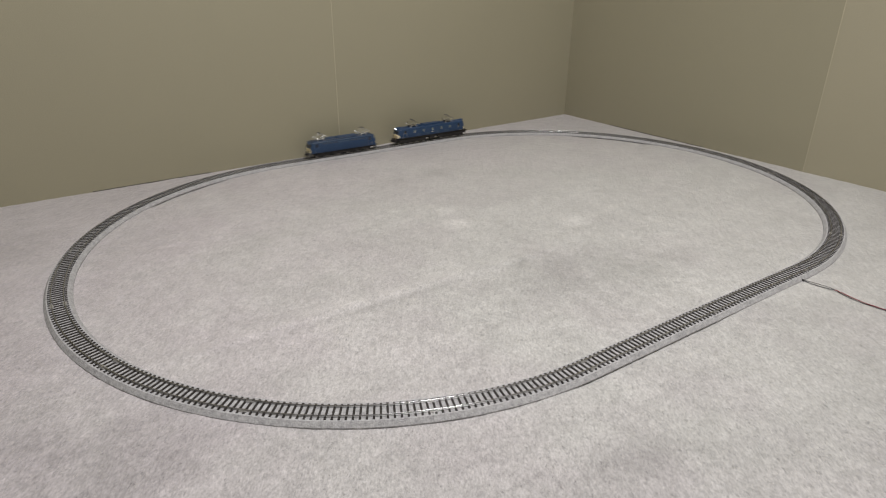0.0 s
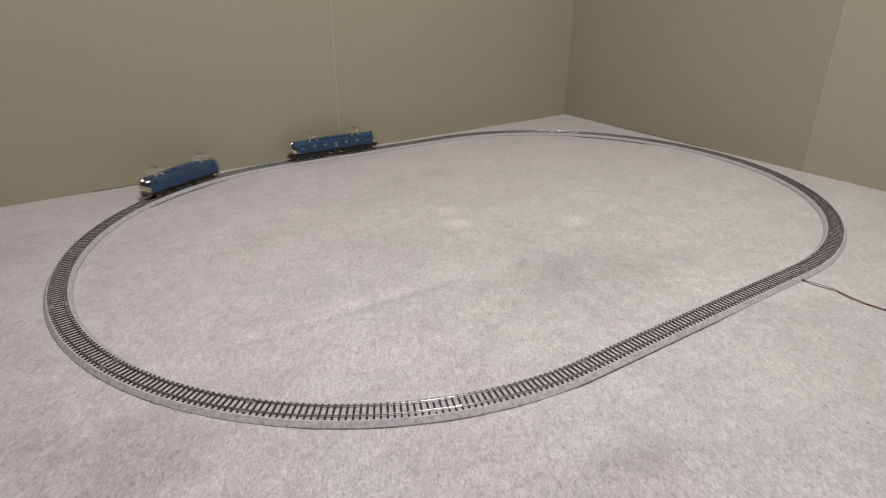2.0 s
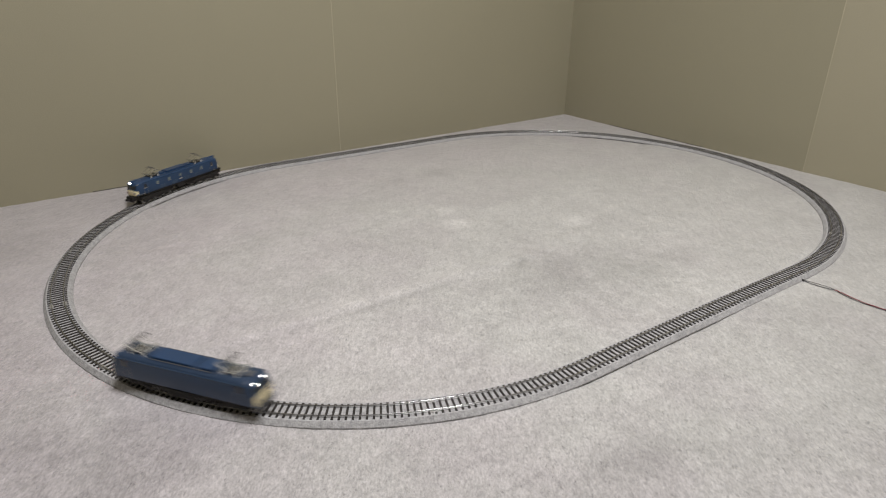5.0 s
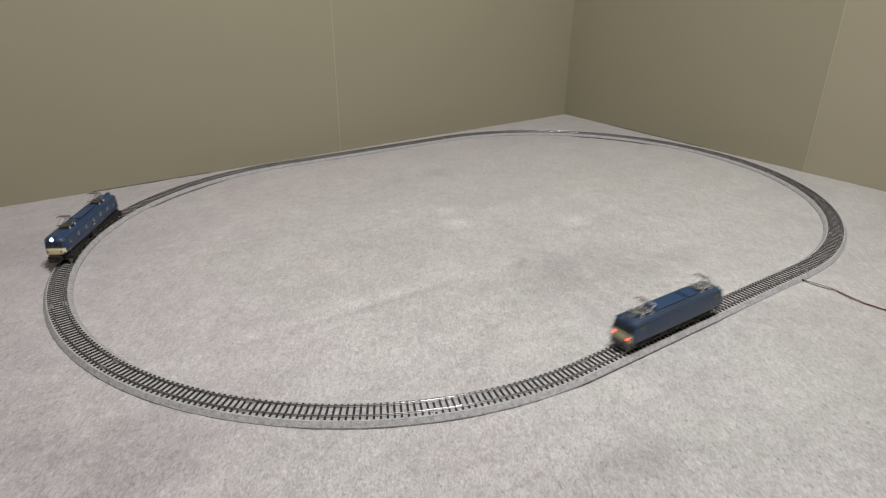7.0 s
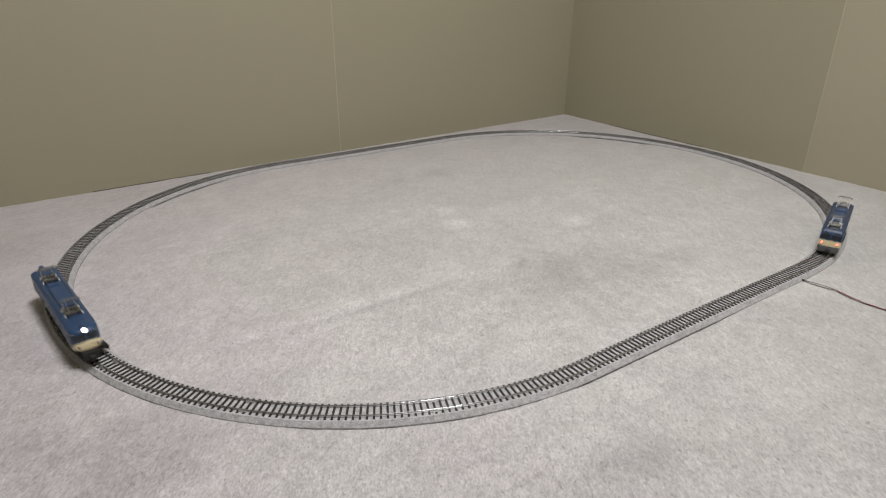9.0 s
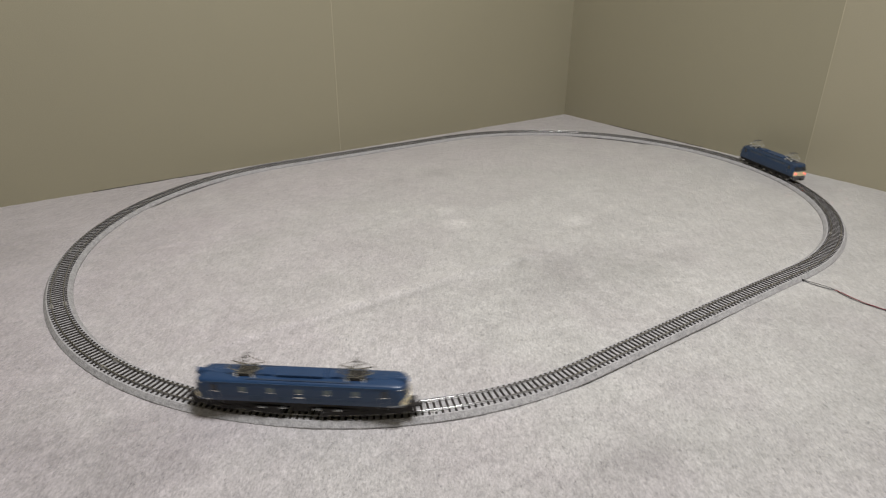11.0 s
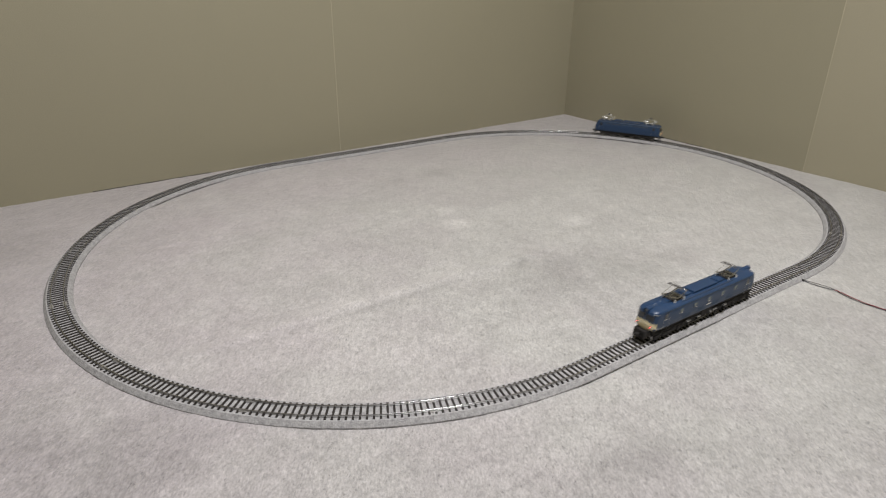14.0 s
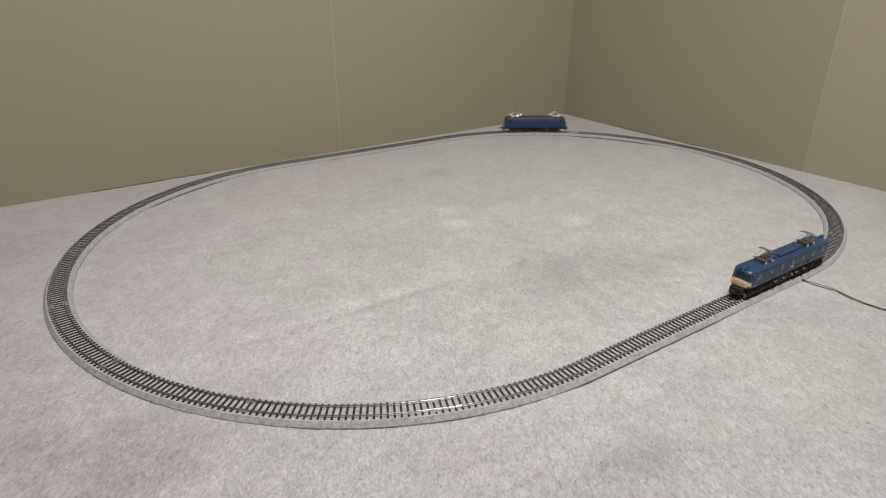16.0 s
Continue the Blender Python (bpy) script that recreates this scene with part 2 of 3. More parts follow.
def floor_sheet():
    """The carpet: one sheet with uneven pile and a low ridge where two lengths of carpet meet."""
    rng = np.random.default_rng(4)
    xs, ys = np.arange(ROOM_W - 0.1, 1.0, 0.005), np.arange(ROOM_S - 0.1, 0.8, 0.005)
    nx, ny = len(xs), len(ys)
    z = -0.0011 * smooth_field(rng, nx, ny, 3) - 0.0003 * rng.random((nx, ny)) - 0.0006 * smooth_field(rng, nx, ny, 14)
    gx, gy = np.meshgrid(xs, ys, indexing="ij")
    wave = -0.238 + 0.004 * np.sin(gx * 9)
    along = np.clip((gx + 0.72) / 0.15, 0, 1) * np.clip((0.12 - gx) / 0.25, 0, 1)
    z += 0.0030 * along * np.exp(-np.abs(gy - wave) ** 2 / (2 * np.where(gy < wave, 0.006, 0.016) ** 2))
    # hollows along the edge of the track, where its base stands clear of the carpet: run along the oval from, to, side, depth
    dx = gx - np.clip(gx, -HALF, HALF)
    off = np.hypot(dx, gy) - RADIUS
    for x0, x1, y0, y1, edge, deep in HOLLOWS:
        inside = np.clip((gx - x0) / 0.03, 0, 1) * np.clip((x1 - gx) / 0.03, 0, 1) * np.clip((gy - y0) / 0.03, 0, 1) * np.clip((y1 - gy) / 0.03, 0, 1)
        z -= deep * inside * np.exp(-((off - edge) / 0.007) ** 2)
    co = np.stack([gx, gy, z], 2).reshape(-1, 3)
    k = np.arange(nx * ny).reshape(nx, ny)
    quads = np.stack([k[:-1, :-1], k[1:, :-1], k[1:, 1:], k[:-1, 1:]], 2).reshape(-1)
    me = bpy.data.meshes.new("floor")
    me.vertices.add(len(co))
    me.vertices.foreach_set("co", co.astype(np.float32).ravel())
    me.loops.add(len(quads))
    me.loops.foreach_set("vertex_index", quads.astype(np.int32))
    me.polygons.add(len(quads) // 4)
    me.polygons.foreach_set("loop_start", np.arange(0, len(quads), 4, dtype=np.int32))
    me.update(calc_edges=True)
    me.polygons.foreach_set("use_smooth", np.ones(len(quads) // 4, dtype=bool))
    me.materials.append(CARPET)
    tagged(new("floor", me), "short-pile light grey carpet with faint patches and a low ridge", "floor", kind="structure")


def panelled_wall(name, m, spans, flip, label, gaps, pale=None):
    """A wall along its own x (north) or y (east): backing, panels, cream joint strips, and dark gaps along the floor."""
    def slab(a, b, d0, d1, z0, z1, bevel=0.0):
        return box(bmesh.new(), a, b, d0, d1, z0, z1, bevel) if not flip else box(bmesh.new(), d0, d1, a, b, z0, z1, bevel)
    wall = part(name, slab(spans[0], spans[-1], 0.004, 0.12, -0.05, CEIL), PLASTER)
    wall.matrix_basis = m
    tagged(wall, label, "wall", kind="structure")
    for a, b in zip(spans, spans[1:]):
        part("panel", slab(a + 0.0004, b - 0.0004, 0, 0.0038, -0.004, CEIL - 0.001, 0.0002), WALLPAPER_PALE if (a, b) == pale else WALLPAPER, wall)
    for a in spans[1:-1]:
        part("joint_strip", slab(a - 0.0009, a + 0.0009, -0.0004, 0.002, -0.003, CEIL - 0.001, 0.0002), JOINT, wall, "thin cream joint strip")
    for a, b in gaps:
        part("floor_gap", slab(a, b, -0.0010, 0.002, -0.003, 0.0006), GAP, wall, "dark gap at the carpet's edge")


def room():
    floor_sheet()
    panelled_wall("wall_north", WALL_N, [-2.9, -1.881, -0.971, -0.061, 0.90], False, "beige panelled wall with thin vertical joints", [(-0.70, -0.43)])
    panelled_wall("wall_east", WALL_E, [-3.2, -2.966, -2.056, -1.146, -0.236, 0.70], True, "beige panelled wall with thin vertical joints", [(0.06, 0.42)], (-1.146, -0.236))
    w = part("wall_west", box(bmesh.new(), ROOM_W - 0.12, ROOM_W, ROOM_S - 0.1, 0.7, -0.05, CEIL), WALLPAPER)
    tagged(w, "plain beige wall", "wall", kind="structure")
    w = part("wall_south", box(bmesh.new(), ROOM_W - 0.12, 1.0, ROOM_S - 0.12, ROOM_S, -0.05, CEIL), WALLPAPER)
    tagged(w, "plain beige wall", "wall", kind="structure")
    c = part("ceiling", box(bmesh.new(), ROOM_W - 0.12, 1.1, ROOM_S - 0.12, 0.8, CEIL, CEIL + 0.1), PLASTER)
    tagged(c, "plain white ceiling", "ceiling", kind="structure")


# ---- track ----
GAUGE = 0.0087
BED = [(-0.0196, -0.0014), (-0.0203, -0.0010), (-0.0202, 0.0015), (-0.0158, 0.0062), (0.0158, 0.0062), (0.0203, 0.0005), (0.0204, -0.0010), (0.0196, -0.0014)]
RAIL_FORM = [(-0.0009, 0.0071), (-0.0009, 0.0074), (-0.0003, 0.0077), (-0.0003, 0.0086), (0.0003, 0.0086), (0.0003, 0.0077), (0.0009, 0.0074), (0.0009, 0.0071)]
HEAD_FORM = [(-0.00040, 0.0086), (-0.00049, 0.0088)]
HEAD_FORM += [(0.00052 * math.sin(radians(a)), 0.00886 + 0.00052 * math.cos(radians(a))) for a in range(-72, 73, 12)]
HEAD_FORM += [(0.00049, 0.0088), (0.00040, 0.0086)]


def swept(profile, path, n, a=0.0, b=1.0, shift=0.0):
    """A profile (to the right, up) swept along path(f), f from a to b."""
    rings = []
    for k in range(n + 1):
        x, y, h = path(a + (b - a) * k / n)
        rings.append([(x + (o + shift) * math.sin(h), y - (o + shift) * math.cos(h), z) for o, z in profile])
    return loft(bmesh.new(), rings)


def make_section(path, sleepers, label, gap):
    """A track section on its grey ballast base: base, two rails with joiners, sleepers."""
    root = new("track_section")
    tagged(root, label, "track section", "oval of model track", "thing")
    part("ballast_base", swept(BED, path, 10, gap, 1 - gap), BALLAST, root)
    for side in (-GAUGE, GAUGE):
        rail = part("rail", swept(RAIL_FORM, path, 14, 0.001, 0.999, side), RAIL_WEB, root)
        part("rail_head", swept(HEAD_FORM, path, 14, 0.001, 0.999, side), RAIL, rail, "bright nickel silver rail head", smooth=True)
        x, y, h = path(0.5 / sleepers)
        bm = box(bmesh.new(), -0.0075, 0.0032, -0.0025, 0.0025, 0.0058, 0.0075, 0.0003)
        for k in (-1, 1):
            box(bm, -0.0070, 0.0, min(k * 0.0005, k * 0.0012), max(k * 0.0005, k * 0.0012), 0.0074, 0.0085)
        j = part("rail_joiner", bm, JOINER, rail, "grey joiner clip")
        j.matrix_basis = Matrix.Translation((x + side * math.sin(h), y - side * math.cos(h), 0)) @ Matrix.Rotation(h, 4, "Z")
    bm = box(bmesh.new(), -0.00142, 0.00142, -0.0137, 0.0137, 0.0058, 0.0073, taper=0.00015)
    for side in (-GAUGE, GAUGE):
        for k in (-1, 1):
            box(bm, -0.0008, 0.0008, side + k * 0.0011 - 0.0006, side + k * 0.0011 + 0.0006, 0.0072, 0.0078)
    first = part("sleeper", bm, SLEEPER, root)
    for k in range(sleepers):
        x, y, h = path((k + 0.5) / sleepers)
        m = Matrix.Translation((x, y, 0)) @ Matrix.Rotation(h, 4, "Z")
        if k == 0:
            bm = bmesh.new()
            for y0, y1 in ((-0.0137, -0.0115), (-0.0060, 0.0060), (0.0115, 0.0137)):
                box(bm, -0.00142, 0.00142, y0, y1, 0.0058, 0.0073, taper=0.00015)
            part("sleeper", bm, SLEEPER, root).matrix_basis = m
        elif k > 1:
            share("sleeper", first.data, m, root)
        else:
            first.matrix_basis = m
    return root


def curve_path(f):
    th = radians(22.5) * f
    return RADIUS * math.sin(th), RADIUS - RADIUS * math.cos(th), th


def straight_path(f):
    return HALF * f, 0.0, 0.0


def track_at(s):
    """Place and heading on the track's centre line, s metres on from the end of the back straight, the way the trains run."""
    s %= LAP
    if s < 2 * HALF:
        return HALF - s, RADIUS, math.pi
    s -= 2 * HALF
    if s < math.pi * RADIUS:
        a = s / RADIUS
        return -HALF - RADIUS * math.sin(a), RADIUS * math.cos(a), math.pi + a
    s -= math.pi * RADIUS
    if s < 2 * HALF:
        return -HALF + s, -RADIUS, 2 * math.pi
    a = (s - 2 * HALF) / RADIUS
    return HALF + RADIUS * math.sin(a), -RADIUS * math.cos(a), 2 * math.pi + a


def oval():
    lab = "section of model railway track on grey ballast base"
    curve = make_section(curve_path, 28, "curved " + lab, 0.0007)
    straight = make_section(straight_path, 33, "straight " + lab, 0.0006)
    used = set()
    for k in range(2):
        for first, step, count, ob in ((k * LAP / 2, HALF, 2, straight), (k * LAP / 2 + 2 * HALF, RADIUS * radians(22.5), 8, curve)):
            for i in range(count):
                x, y, h = track_at(first + i * step + 1e-7)
                m = Matrix.Translation((x, y, 0)) @ Matrix.Rotation(h, 4, "Z")
                if ob in used:
                    copy_thing(ob, m)
                else:
                    ob.matrix_basis = m
                    used.add(ob)


def wire(name, points, r, mat, parent):
    cu = bpy.data.curves.new(name, "CURVE")
    cu.dimensions, cu.bevel_depth, cu.bevel_resolution, cu.use_fill_caps = "3D", r, 3, True
    sp = cu.splines.new("NURBS")
    sp.points.add(len(points) - 1)
    for p, co in zip(sp.points, points):
        p.co = (*co, 1)
    sp.use_endpoint_u, sp.order_u = True, 4
    cu.materials.append(mat)
    tmp = new(name, cu)
    me = bpy.data.meshes.new_from_object(tmp.evaluated_get(bpy.context.evaluated_depsgraph_get()))
    bpy.data.objects.remove(tmp)
    ob = new(name, me)
    ob.parent = parent
    return ob


def feeder_cable():
    root = new("feeder_cable")
    root.location = (0.232, -0.57, 0)
    tagged(root, "thin red and black feeder wires lying on the carpet", "cable", kind="thing")
    part("plug", box(bmesh.new(), -0.0018, 0.0018, -0.0030, 0.003, -0.001, 0.0024, 0.0005), BLACK_WIRE, root, "black plug at the track")
    wire("black_wire", [(0.001, -0.003, 0.0014), (0.003, -0.018, 0.0020), (0.007, -0.032, 0.0018), (0.011, -0.045, 0.0010), (0.002, -0.062, 0.0003), (-0.002, -0.088, 0.0003),
                        (0.004, -0.118, 0.0003), (0.010, -0.16, 0.0003), (0.02, -0.30, 0.0003)], 0.0005, BLACK_WIRE, root)
    wire("wire_sleeve", [(-0.001, -0.003, 0.0012), (-0.002, -0.02, 0.0004), (0.002, -0.036, 0.0004), (0.008, -0.048, 0.0012)], 0.0006, SKIRT, root)
    wire("red_wire", [(0.0079, -0.0476, 0.0012), (0.008, -0.050, 0.0012), (0.005, -0.068, 0.0013), (0.0, -0.092, 0.0010),
                      (0.006, -0.12, 0.0008), (0.012, -0.16, 0.0006), (0.024, -0.30, 0.0005)], 0.0007, RED_WIRE, root)


# ---- locomotives: x ahead, z up from the rail tops ----
class Shell:
    """The outer form of a locomotive: a plan outline for each height."""

    def __init__(self, length, depth, power, levels):
        self.half, self.depth, self.power, self.levels = length / 2, depth, power, levels

    def size(self, z):
        lv = self.levels
        for (z0, w0, i0), (z1, w1, i1) in zip(lv, lv[1:]):
            if z <= z1:
                f = max(0.0, (z - z0) / (z1 - z0))
                return w0 + (w1 - w0) * f, i0 + (i1 - i0) * f
        return lv[-1][1:]

    def nose(self, u, z, off=0.0, end=1):
        """A point of the nose: u from -1 to 1 across its width."""
        w, inset = self.size(z)
        x = self.half - inset - self.depth + (self.depth + off) * max(0.0, 1 - abs(u) ** self.power) ** (1 / self.power)
        return Vector((end * x, end * (w + off) * u, z))

    def ring(self, z, n=18):
        us = [math.copysign(abs(math.sin(a)) ** (2 / self.power), a) for a in (math.pi * (k / n - 0.5) for k in range(n + 1))]
        return [self.nose(u, z) for u in us] + [self.nose(u, z, 0, -1) for u in us]

    def hull(self, z0, z1):
        zs = [z0] + [l[0] for l in self.levels if z0 + 1e-5 < l[0] < z1 - 1e-5] + [z1]
        return loft(bmesh.new(), [self.ring(z) for z in zs])

    def patch(self, bm, u0, u1, lower, upper, end=1, off=0.0004, n=10, m=3):
        """A thin raised sheet on the nose between two heights, each a number or a function of u."""
        lo = lower if callable(lower) else (lambda u: lower)
        hi = upper if callable(upper) else (lambda u: upper)
        grid = []
        for k in range(n + 1):
            u = u0 + (u1 - u0) * k / n
            grid.append([[bm.verts.new(self.nose(u, lo(u) + (hi(u) - lo(u)) * j / m, o, end)) for j in range(m + 1)] for o in (off, -0.0004)])
        for a, b in zip(grid, grid[1:]):
            for j in range(m):
                bm.faces.new((a[0][j], b[0][j], b[0][j + 1], a[0][j + 1]))
            for j in (0, m):
                bm.faces.new((a[0][j], b[0][j], b[1][j], a[1][j]))
        for g in (grid[0], grid[-1]):
            for j in range(m):
                bm.faces.new((g[0][j], g[0][j + 1], g[1][j + 1], g[1][j]))
        return bm


def pantograph(parent, x, z, metal, plate):
    """A half-raised diamond pantograph: base on insulators, lower and upper arms, contact shoe."""
    root = new("pantograph")
    root.parent, root.location = parent, (x, 0, z)
    tagged(root, "silver diamond pantograph with dark contact shoe")
    bm = bmesh.new()
    for y in (-0.0085, 0.0085):
        bar(bm, (-0.0108, y, 0.0032), (0.0108, y, 0.0032), 0.00045)
    for px in (-0.0095, 0.0095):
        bar(bm, (px, -0.0102, 0.0032), (px, 0.0102, 0.0032), 0.0005)
    part("base_frame", bm, metal, root)
    bm = bmesh.new()
    for px in (-0.0065, 0.0065):
        box(bm, px - 0.0009, px + 0.0009, -0.0060, 0.0060, 0.0030, 0.0040, 0.0003)
    part("spring_cover", bm, CHASSIS, root, "dark spring cover")
    part("base_plate", box(bmesh.new(), -plate, plate, -plate * 0.82, plate * 0.82, -0.0012, 0.0010, 0.0003), CHASSIS, root, "dark base plate")
    for px in (-0.0095, 0.0095):
        for y in (-0.0098, 0.0098):
            bm = bar(bmesh.new(), (px, y, -0.001), (px, y, 0.0028), 0.0013, 8, 0.0009)
            part("insulator", bm, WHITE, root)
    bm = bmesh.new()
    for y in (-0.008, 0.008):
        bar(bm, (-0.003, y, 0.0036), (-0.019, y * 0.8, 0.0085), 0.0006)
        bar(bm, (0.003, y, 0.0036), (0.019, y * 0.8, 0.0085), 0.0006)
    for sx in (-1, 1):
        bar(bm, (sx * 0.019, -0.0075, 0.0085), (sx * 0.019, 0.0075, 0.0085), 0.0005)
        bar(bm, (sx * 0.004, -0.0085, 0.0037), (sx * 0.004, 0.0085, 0.0037), 0.0008)
    part("lower_arm", bm, metal, root)
    bm = bmesh.new()
    for y in (-1, 1):
        bar(bm, (-0.019, y * 0.0064, 0.0085), (0, y * 0.0045, 0.0178), 0.0003)
        bar(bm, (0.019, y * 0.0064, 0.0085), (0, y * 0.0045, 0.0178), 0.0003)
    bar(bm, (-0.0095, -0.0054, 0.0131), (0.0095, 0.0054, 0.0131), 0.0003)
    part("upper_arm", bm, metal, root)
    bm = bmesh.new()
    for px in (-0.0022, 0.0022):
        bar(bm, (px, -0.0085, 0.0188), (px, 0.0085, 0.0188), 0.0007)
        for y in (-1, 1):
            bar(bm, (px, y * 0.0085, 0.0188), (px, y * 0.0125, 0.0166), 0.0005)
    bar(bm, (-0.0022, 0, 0.0183), (0.0022, 0, 0.0183), 0.0009)
    part("contact_shoe", bm, SHOE, root)
    return root


def bogie(parent, x, axles, length, r=0.0062):
    """A bogie: frame with axle boxes, springs and wheels on the rails."""
    bm = bmesh.new()
    for y in (-1, 1):
        box(bm, -length / 2, length / 2, min(y * 0.0118, y * 0.0140), max(y * 0.0118, y * 0.0140), 0.0042, 0.0128, 0.0005)
        for a in axles:
            box(bm, a - 0.0035, a + 0.0035, min(y * 0.0135, y * 0.0156), max(y * 0.0135, y * 0.0156), 0.0030, 0.0092, 0.0004)
        for a, b in zip(axles, axles[1:]):
            c = (a + b) / 2
            box(bm, c - 0.004, c + 0.004, min(y * 0.0135, y * 0.0150), max(y * 0.0135, y * 0.0150), 0.0055, 0.0115, 0.0004)
    box(bm, -length / 2, length / 2, -0.0119, 0.0119, 0.0075, 0.0130)
    bg = part("bogie", bm, CHASSIS, parent)
    bg.location = (x, 0, 0)
    for a in axles:
        bm = bmesh.new()
        for y in (-1, 1):
            bar(bm, (0, y * 0.0070, 0), (0, y * 0.0098, 0), r, 16)
            bar(bm, (0, y * 0.0066, 0), (0, y * 0.0071, 0), r + 0.0006, 16)
        bar(bm, (0, -0.0125, 0), (0, 0.0125, 0), 0.0012, 8)
        wh = part("wheelset", bm, STEEL, bg, "steel wheels on an axle")
        wh.location = (a, 0, r)
    return bg


def coupler(parent, x, end):
    bm = box(bmesh.new(), -0.006, 0.003, -0.0022, 0.0022, 0.0072, 0.0096, 0.0004)
    box(bm, 0.002, 0.0065, -0.0036, 0.0036, 0.0066, 0.0112, 0.0008)
    c = part("coupler", bm, CHASSIS, parent, "black knuckle coupler")
    c.matrix_basis = pose(end * x, 0, 0, 0, 0, 0 if end > 0 else 180)


def lens(name, shell, u, z, r, mat, parent, end, label, proud=0.0017, bulge=0.22):
    """A lamp: a short tube on the nose with the glass set back in it."""
    c = shell.nose(u, z, 0.0, end)
    n, bm = 14, bmesh.new()
    ring = lambda rad, dx: [(c.x + end * dx, c.y + rad * math.cos(2 * math.pi * i / n), c.z + rad * math.sin(2 * math.pi * i / n)) for i in range(n)]
    loft(bm, [ring(r * 1.28, -0.0015), ring(r * 1.28, proud), ring(r * 1.05, proud + 0.0002), ring(r * 1.0, 0.0002)])
    rim = part("lamp_rim", bm, DULL_BLUE, parent, smooth=True)
    part(name, dome(bmesh.new(), (c.x + end * 0.0004, c.y, c.z), r * 0.99, (end, 0, 0), bulge), mat, rim, label, smooth=True)


def lift(root, bogies, by=0.0010):
    """Set the body by that much higher on its bogies."""
    for ob in root.children:
        if ob not in bogies:
            ob.location.z += by


def electric_boxy():
    """The shorter, square-fronted locomotive with two headlights."""
    root = new("model_locomotive")
    tagged(root, "blue box-shaped model electric locomotive with cream front band", "model locomotive", "locomotives on the oval", "thing")
    sh = Shell(A_LENGTH, 0.004, 6, [(0.0130, 0.0170, 0.0004), (0.0138, 0.0173, 0), (0.026, 0.0173, 0.0), (0.0387, 0.0173, 0.0058), (0.0402, 0.0168, 0.0066), (0.0426, 0.0148, 0.0084),
                                     (0.0440, 0.0104, 0.0112), (0.0445, 0.0060, 0.0145)])
    part("body", sh.hull(0.0130, 0.0399), BLUE, root, smooth=True)
    part("roof", sh.hull(0.0400, 0.0445), ROOF_DULL, root, "dull grey-blue roof", smooth=True)
    h = A_LENGTH / 2
    for y in (-1, 1):
        bm = box(bmesh.new(), -h + 0.006, h - 0.006, min(y * 0.0170, y * 0.0178), max(y * 0.0170, y * 0.0178), 0.0394, 0.0402, 0.0001)
        part("rain_gutter", bm, GUTTER, root)
        # clerestory windows and louvres along the upper side
        for k in range(8 if y > 0 else 0):
            x = -h + 0.042 + k * (2 * h - 0.084) / 7
            bm = box(bmesh.new(), x - 0.0072, x + 0.0072, min(y * 0.0171, y * 0.0175), max(y * 0.0171, y * 0.0175), 0.0342 if y > 0 else 0.0368, 0.0378, 0.0001)
            part("side_window", bm, DULL_BLUE if k in (3, 4) else LOUVRE, root)
        if y < 0:
            for k in (-1, 1):
                bm = box(bmesh.new(), k * 0.034 - 0.026, k * 0.034 + 0.026, -0.0175, -0.0171, 0.0371, 0.0378)
                part("side_louvre", bm, LOUVRE, root)
        for x in (-h + 0.020, h - 0.020):
            bm = box(bmesh.new(), x - 0.004, x + 0.004, min(y * 0.0171, y * 0.0175), max(y * 0.0171, y * 0.0175), 0.0290, 0.0375, 0.0001)
            part("cab_window", bm, GLASS, root)
            bm = bmesh.new()
            for dx in (-0.0058, 0.0058):
                bar(bm, (x + dx, y * 0.0178, 0.015), (x + dx, y * 0.0178, 0.030), 0.00014, 5)
            part("handrail", bm, STEEL, root)
    for end in (1, -1):
        part("front_band", sh.patch(bmesh.new(), -0.985, 0.985, 0.0156, 0.0262, end), CREAM, root, "cream front band")
        for u0, u1 in ((-0.90, -0.03), (0.03, 0.90)):
            part("windshield", sh.patch(bmesh.new(), u0, u1, 0.0278, 0.0362, end, 0.0002), GLASS, root, "dark windscreen pane")
        for u in (-0.5, 0.5):
            lens("headlight", sh, u, 0.0384, 0.0021, HEADLIGHT if end > 0 else LENS_OFF, root, end, "lit white headlight" if end > 0 else "unlit headlight")
            lens("tail_light", sh, u * 1.38, 0.0214, 0.0015, RED_OFF if end > 0 else TAIL_LIGHT, root, end, "unlit red tail light" if end > 0 else "lit red tail light", 0.0008, 0.2)
        bm = box(bmesh.new(), h - 0.004, h + 0.0015, -0.0150, 0.0150, 0.0045, 0.0140, 0.0006)
        sk = part("front_skirt", bm, SKIRT, root, "grey steel front skirt")
        if end < 0:
            sk.matrix_basis = pose(0, 0, 0, 0, 0, 180)
        coupler(root, h + 0.003, end)
    for x0, x1 in ((-0.045, 0.016), (0.022, 0.044)):
        part("roof_hatch", box(bmesh.new(), x0, x1, -0.0105, 0.0105, 0.0428, 0.0470, 0.0010), ROOF_BLUE, root, "raised roof hatch")
    for x in (-h + 0.016, h - 0.016):
        part("roof_vent", box(bmesh.new(), x - 0.004, x + 0.004, -0.005, 0.005, 0.0433, 0.0460, 0.0006), SKIRT, root, "small grey roof vent")
    bm = bmesh.new()
    for y in (-0.0125, 0.0125):
        bar(bm, (-0.045, y, 0.0450), (0.045, y, 0.0450), 0.0004, 5)
    part("roof_cable", bm, SHOE, root)
    for x in (-0.064, 0.064):
        pantograph(root, x, 0.0440, SILVER, 0.0088)
